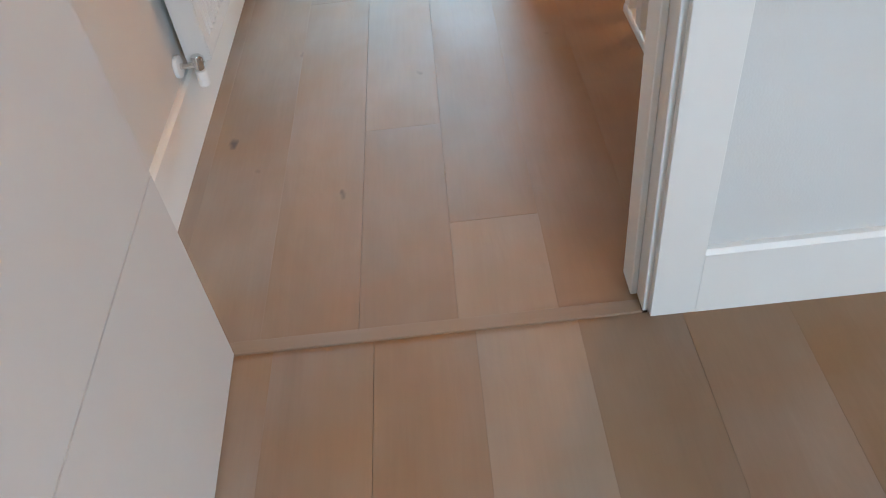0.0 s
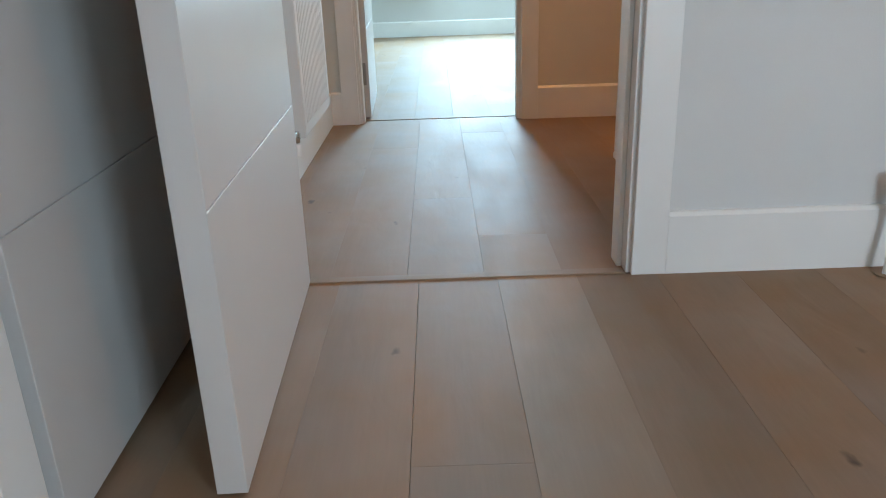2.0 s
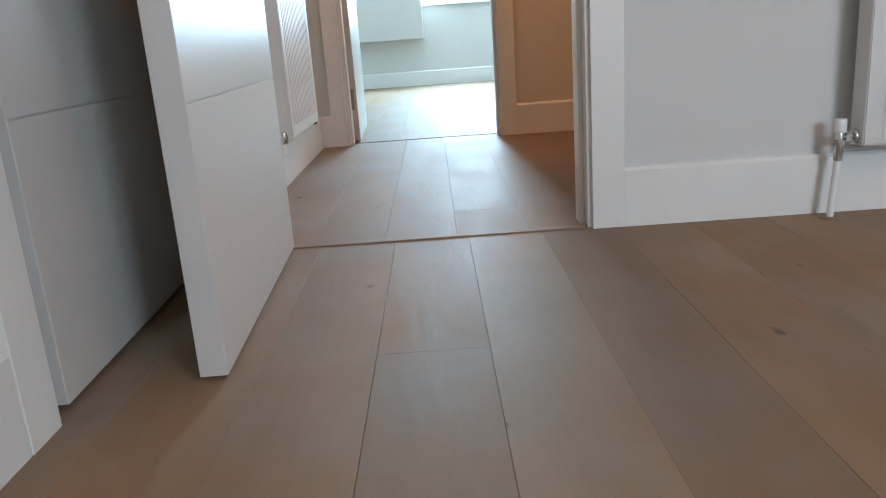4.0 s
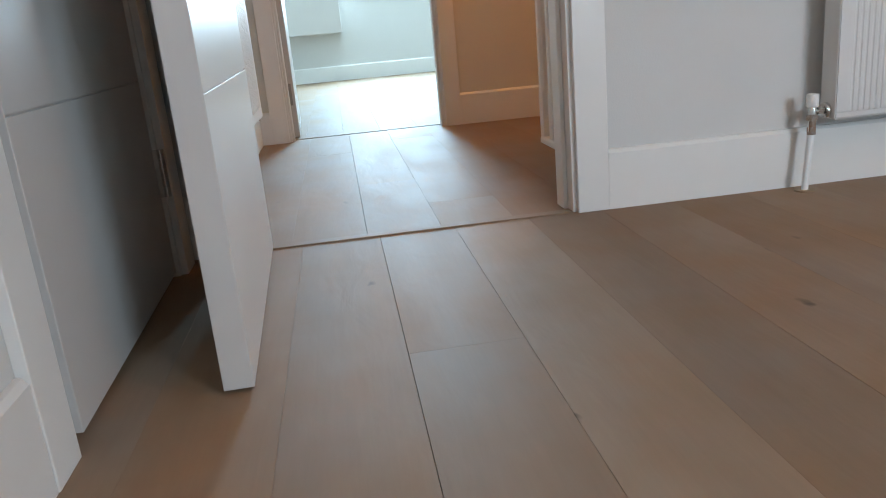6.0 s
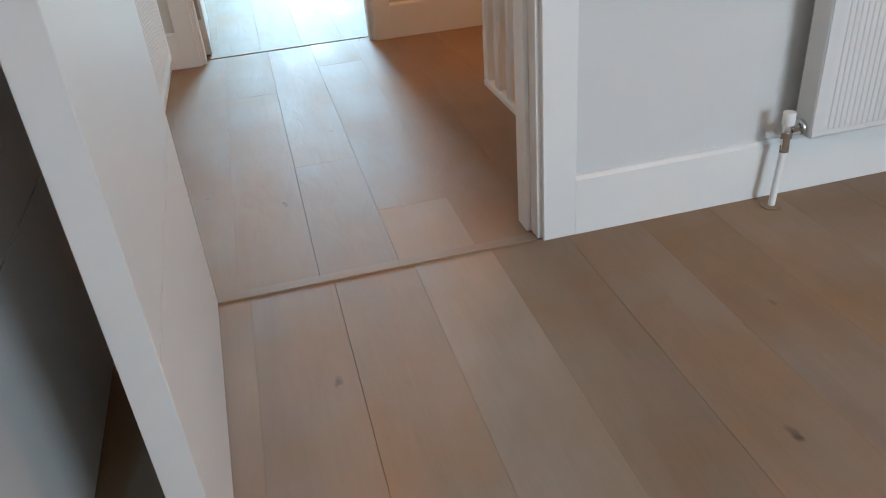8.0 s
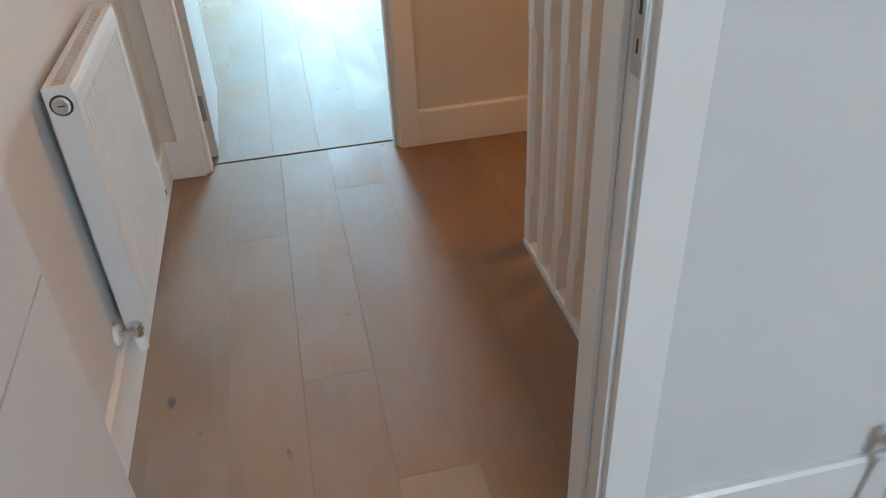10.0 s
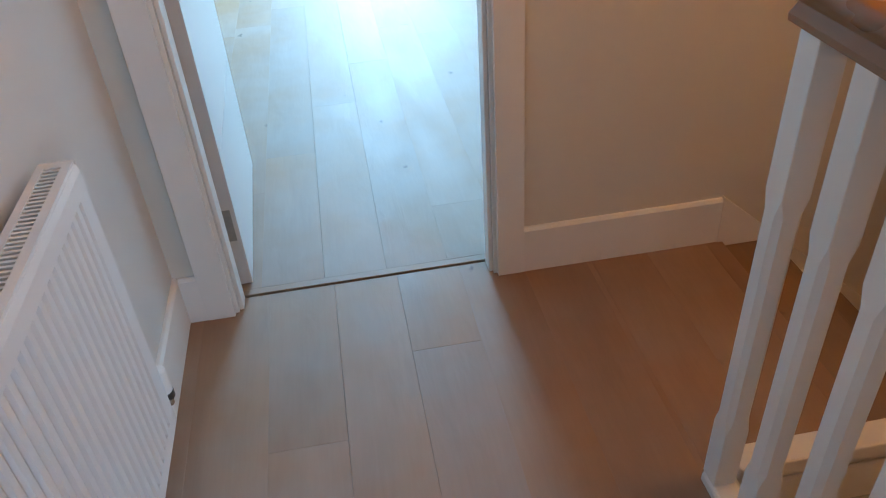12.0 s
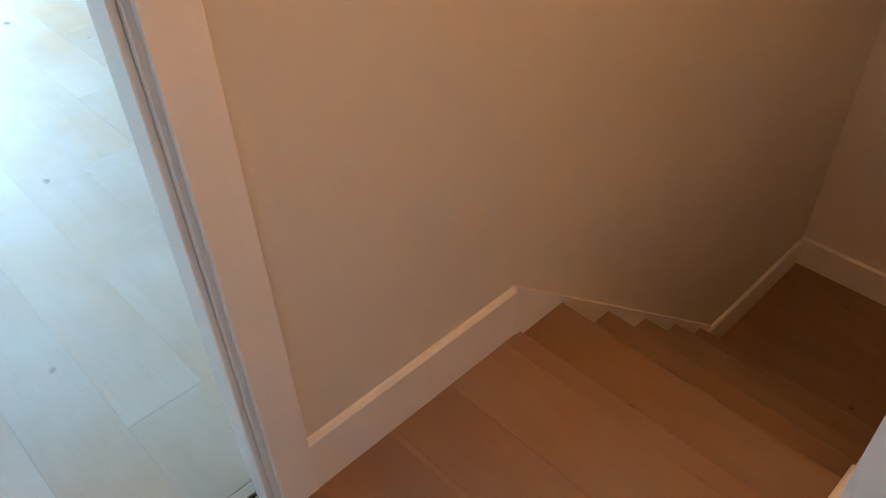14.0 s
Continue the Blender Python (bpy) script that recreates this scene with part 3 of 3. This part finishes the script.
def valve_to_wall(parent, y, toward, z, reach=0.045):
    """A chrome radiator valve at an end, with its pipe elbowed back into the wall."""
    x = 0.034
    v = part("valve", join(rod((x, y, z), (x, y - toward * reach, z), 0.012, 18, bevel=0.002), rod((x, y - toward * 0.010, z), (x, y - toward * 0.022, z), 0.0165, 6),
                           rod((x, y - toward * reach, z - 0.022), (x, y - toward * reach, z + 0.018), 0.0125, 18, bevel=0.003)), CHROME, parent, "chrome radiator valve", smooth=True)
    return v, x, y - toward * reach


v, vx, vy = valve_to_wall(rad, 0.012, 1, RZ0 + 0.012, 0.026)
part("cap", rod((vx, vy, RZ0 - 0.012), (vx, vy, RZ0 - 0.055), 0.0145, 20, bevel=0.003), PLASTIC, v, "white plastic cap", smooth=True)
part("pipe", rod((vx, vy, RZ0 + 0.004), (-0.019, vy, RZ0 + 0.004), 0.0078, 14), CHROME, v, "chrome pipe into the wall", smooth=True)
part("collar", rod((-0.0245, vy, RZ0 + 0.004), (-0.012, vy, RZ0 + 0.004), 0.029, 24, bevel=0.003), PLASTIC, v, "white pipe collar", smooth=True)
v, vx, vy = valve_to_wall(rad, RL - 0.012, -1, RZ0 + 0.000, 0.090)
part("thermostat_head", join(rod((vx, vy, RZ0 + 0.020), (vx, vy, RZ0 + 0.088), 0.0185, 24, radius2=0.0175, bevel=0.003)), PLASTIC, v, "white thermostat head", smooth=True)
part("collar_ring", rod((vx, vy, RZ0 + 0.002), (vx, vy, RZ0 + 0.021), 0.0192, 20), BLACK, v, "black ring", smooth=True)
part("pipe", rod((vx, vy, RZ0 - 0.014), (-0.023, vy, RZ0 - 0.014), 0.0078, 14), CHROME, v, "chrome pipe into the wall", smooth=True)

# the near room's radiator on the wall beside the doorway: its length runs towards +x
R1X = 1.285
rad_1 = radiator("radiator", "white panel radiator beside the doorway", pose(R1X, 1.142, 0, 0, 0, -90), 1.0, 0.186, 0.872, 0.066, strip=0.020, relief=0.0022, spacing=0.0175)
for y in (0.12, 0.88):
    part("bracket", boxes((-0.0335, 0.004, y - 0.015, y + 0.015, 0.30, 0.78)), ENAMEL, rad_1, "white wall bracket")
px, pz = 0.034, 0.211
vy = 1.224 + 0.018 - R1X
v = part("valve", join(rod((px, 0.004, pz), (px, vy, pz), 0.0075, 16), rod((px, -0.012, pz), (px, 0.0, pz), 0.021, 24, bevel=0.003), rod((px, -0.030, pz), (px, -0.016, pz), 0.0125, 6),
                       rod((px, vy, pz - 0.052), (px, vy, pz + 0.014), 0.0115, 18, bevel=0.002), rod((px, vy, pz - 0.022), (px, vy, pz - 0.006), 0.0155, 6), rod((px, vy, pz - 0.060), (px, vy, pz - 0.040), 0.0125, 6)), CHROME, rad_1, "chrome angled radiator valve", smooth=True)
part("cap", rod((px, vy, pz + 0.012), (px, vy, pz + 0.047), 0.0155, 24, bevel=0.003), PLASTIC, v, "white plastic valve cap", smooth=True)
part("pipe", rod((px, vy, pz - 0.05), (px + 0.004, vy - 0.014, 0.0), 0.0090, 16), PLASTIC, v, "white painted pipe down to the floor", smooth=True)
part("pipe_collar", rod((px + 0.004, vy - 0.014, 0.0), (px + 0.004, vy - 0.014, 0.004), 0.026, 24), STRIP_OAK, v, "oak pipe collar on the floor", smooth=True)

# ---------------------------------------------------------------- far room
unit = thing("wall_cabinet", "white wall-hung cabinet with a flat front below the window's side", "cabinet", pose(-0.62, NORTH, 0))
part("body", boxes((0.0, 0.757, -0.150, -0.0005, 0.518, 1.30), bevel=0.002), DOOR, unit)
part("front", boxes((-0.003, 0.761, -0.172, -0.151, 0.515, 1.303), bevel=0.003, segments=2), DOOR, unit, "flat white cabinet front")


# ---------------------------------------------------------------- windows and lamps
def window(name, m, width, z0, z1, label):
    """A casement window in its opening. Local: x across, y outwards, z up."""
    ob = thing(name, label, "window", m, kind="structure")
    f = 0.055
    part("window_frame", boxes((0, f, 0.08, 0.14, z0, z1), (width - f, width, 0.08, 0.14, z0, z1), (f, width - f, 0.08, 0.14, z0, z0 + f), (f, width - f, 0.08, 0.14, z1 - f, z1),
                               (width / 2 - 0.03, width / 2 + 0.03, 0.08, 0.14, z0 + f, z1 - f)), GLOSS, ob)
    for a, b in ((f, width / 2 - 0.03), (width / 2 + 0.03, width - f)):
        p = part("pane", boxes((a, b, 0.105, 0.111, z0 + f, z1 - f)), GLASS, ob)
        p.visible_shadow = False
    part("window_sill", boxes((-0.05, width + 0.05, -0.03, 0.08, z0 - 0.025, z0), bevel=0.004), GLOSS, ob)
    return ob


window("window_1", pose(WX1, SOUTH, 0, 0, 0, 180), WX1 - WX0, WZ0, WZ1, "white two-light casement window of the near room")
window("window_2", pose(NX0, NORTH, 0), NX1 - NX0, NZ0, NZ1, "white two-light casement window of the far room")


# ---------------------------------------------------------------- boarded floors
def board_mesh(width, length):
    """An engineered board with eased long edges: a few triangles, its top at 0."""
    w, l, c = width / 2, length / 2, 0.0003
    bm = bmesh.new()
    low = [bm.verts.new(p) for p in ((-w, -l, -0.012), (w, -l, -0.012), (w, l, -0.012), (-w, l, -0.012))]
    mid = [bm.verts.new(p) for p in ((-w, -l, -c), (w, -l, -c), (w, l, -c), (-w, l, -c))]
    top = [bm.verts.new(p) for p in ((-w + c, -l + c, 0), (w - c, -l + c, 0), (w - c, l - c, 0), (-w + c, l - c, 0))]
    bm.faces.new(top)
    for a, b in ((low, mid), (mid, top)):
        for i in range(4):
            bm.faces.new((a[i], a[(i + 1) % 4], b[(i + 1) % 4], b[i]))
    return bm


def boarded(name, label, x0, x1, y0, y1, first, joints, seed, pitch=0.2, tones=()):
    """A floor of boards along y. first: x of one board edge. joints: {board number: y of one end joint, or all of them}. tones: {(board number, count along it): oak}."""
    under = structure(name, boxes((x0, x1, y0, y1, -0.05, -0.0122)), UNDER, label, "floor")
    rng = random.Random(seed)
    made = {}
    k0, k1 = math.floor((x0 - first) / pitch), math.ceil((x1 - first) / pitch)
    opened = {k: rng.choice((0.00003, 0.00003, 0.0001, 0.0002)) for k in range(k0, k1 + 1)}
    opened.update({0: 0.0004, 1: 0.0002})
    for k in range(k0, k1):
        a, b = max(x0, first + k * pitch + opened[k]), min(x1, first + (k + 1) * pitch - opened[k + 1])
        if b - a < 0.01:
            continue
        cuts = [y0, y1]
        if isinstance(joints.get(k), tuple):
            cuts += joints[k]
        else:
            y = joints.get(k, y0 + rng.uniform(0.25, 2.0))
            step = rng.choice((1.9, 2.2))
            cuts += [y + i * step for i in range(-4, 5) if y0 + 0.12 < y + i * step < y1 - 0.12]
        cuts.sort()
        for n, (c, d) in enumerate(zip(cuts, cuts[1:])):
            tone = dict(tones).get((k, n)) or rng.choice((FLOOR_OAK, FLOOR_OAK, FLOOR_OAK, FLOOR_PALE, FLOOR_GREY))
            end = rng.choice((0.0001, 0.0005))
            c2, d2 = c + end, d - 0.0002
            key = (round(b - a, 4), round(d2 - c2, 4), tone.name)
            if key not in made:
                made[key] = mesh_of("board", board_mesh(b - a, d2 - c2), tone)
            ob = new("board", made[key])
            ob.parent = under
            ob.location = ((a + b) / 2, (c2 + d2) / 2, rng.uniform(-0.00015, 0.00015))
    return under


OAK, PALE, GREY = FLOOR_OAK, FLOOR_PALE, FLOOR_GREY
near_tones = {(k, n): t for k, t in ((-3, OAK), (-2, OAK), (-1, OAK), (0, OAK), (1, PALE), (2, GREY), (3, OAK), (4, OAK), (5, OAK), (6, OAK)) for n in range(6)}
boarded("floor_near_room", "brushed greige oak boards of the near room", LEFT - 0.115, EAST, SOUTH, 1.170, 0.076, {-2: -0.5, -1: -0.62, 0: 0.403, 1: -0.75, 2: -0.35, 3: -0.82, 4: -0.45, 5: -0.7, 6: -0.4}, 3, tones=near_tones)
land_tones = {(k, n): OAK for k in range(-3, 5) for n in range(4)}
land_tones[(1, 0)] = PALE
boarded("floor_landing", "brushed greige oak boards of the landing", LANDW, 0.862, 1.204, 3.302, 0.045, {-3: (), -2: (), -1: (2.665,), 0: (1.887,), 1: (1.492, 2.943), 2: (), 3: (), 4: ()}, 5, tones=land_tones)
boarded("floor_landing_head", "brushed greige oak boards at the head of the stairs", 0.8625, 1.302, STAIR_S + 0.03, W3A, 0.845, {0: (), 1: (), 2: (), -1: ()}, 8, tones=land_tones)
far_tones = {(k, n): OAK for k in range(-8, 14) for n in range(4)}
far_tones.update({(-1, 1): GREY, (1, 1): PALE, (3, 1): PALE})
boarded("floor_far_room", "brushed pale oak boards of the far room", R3W, R3E, 3.343, NORTH, 0.016, {2: 3.672, 1: 5.1, 0: 4.64, -1: 4.2, 3: 5.4}, 11, tones=far_tones)
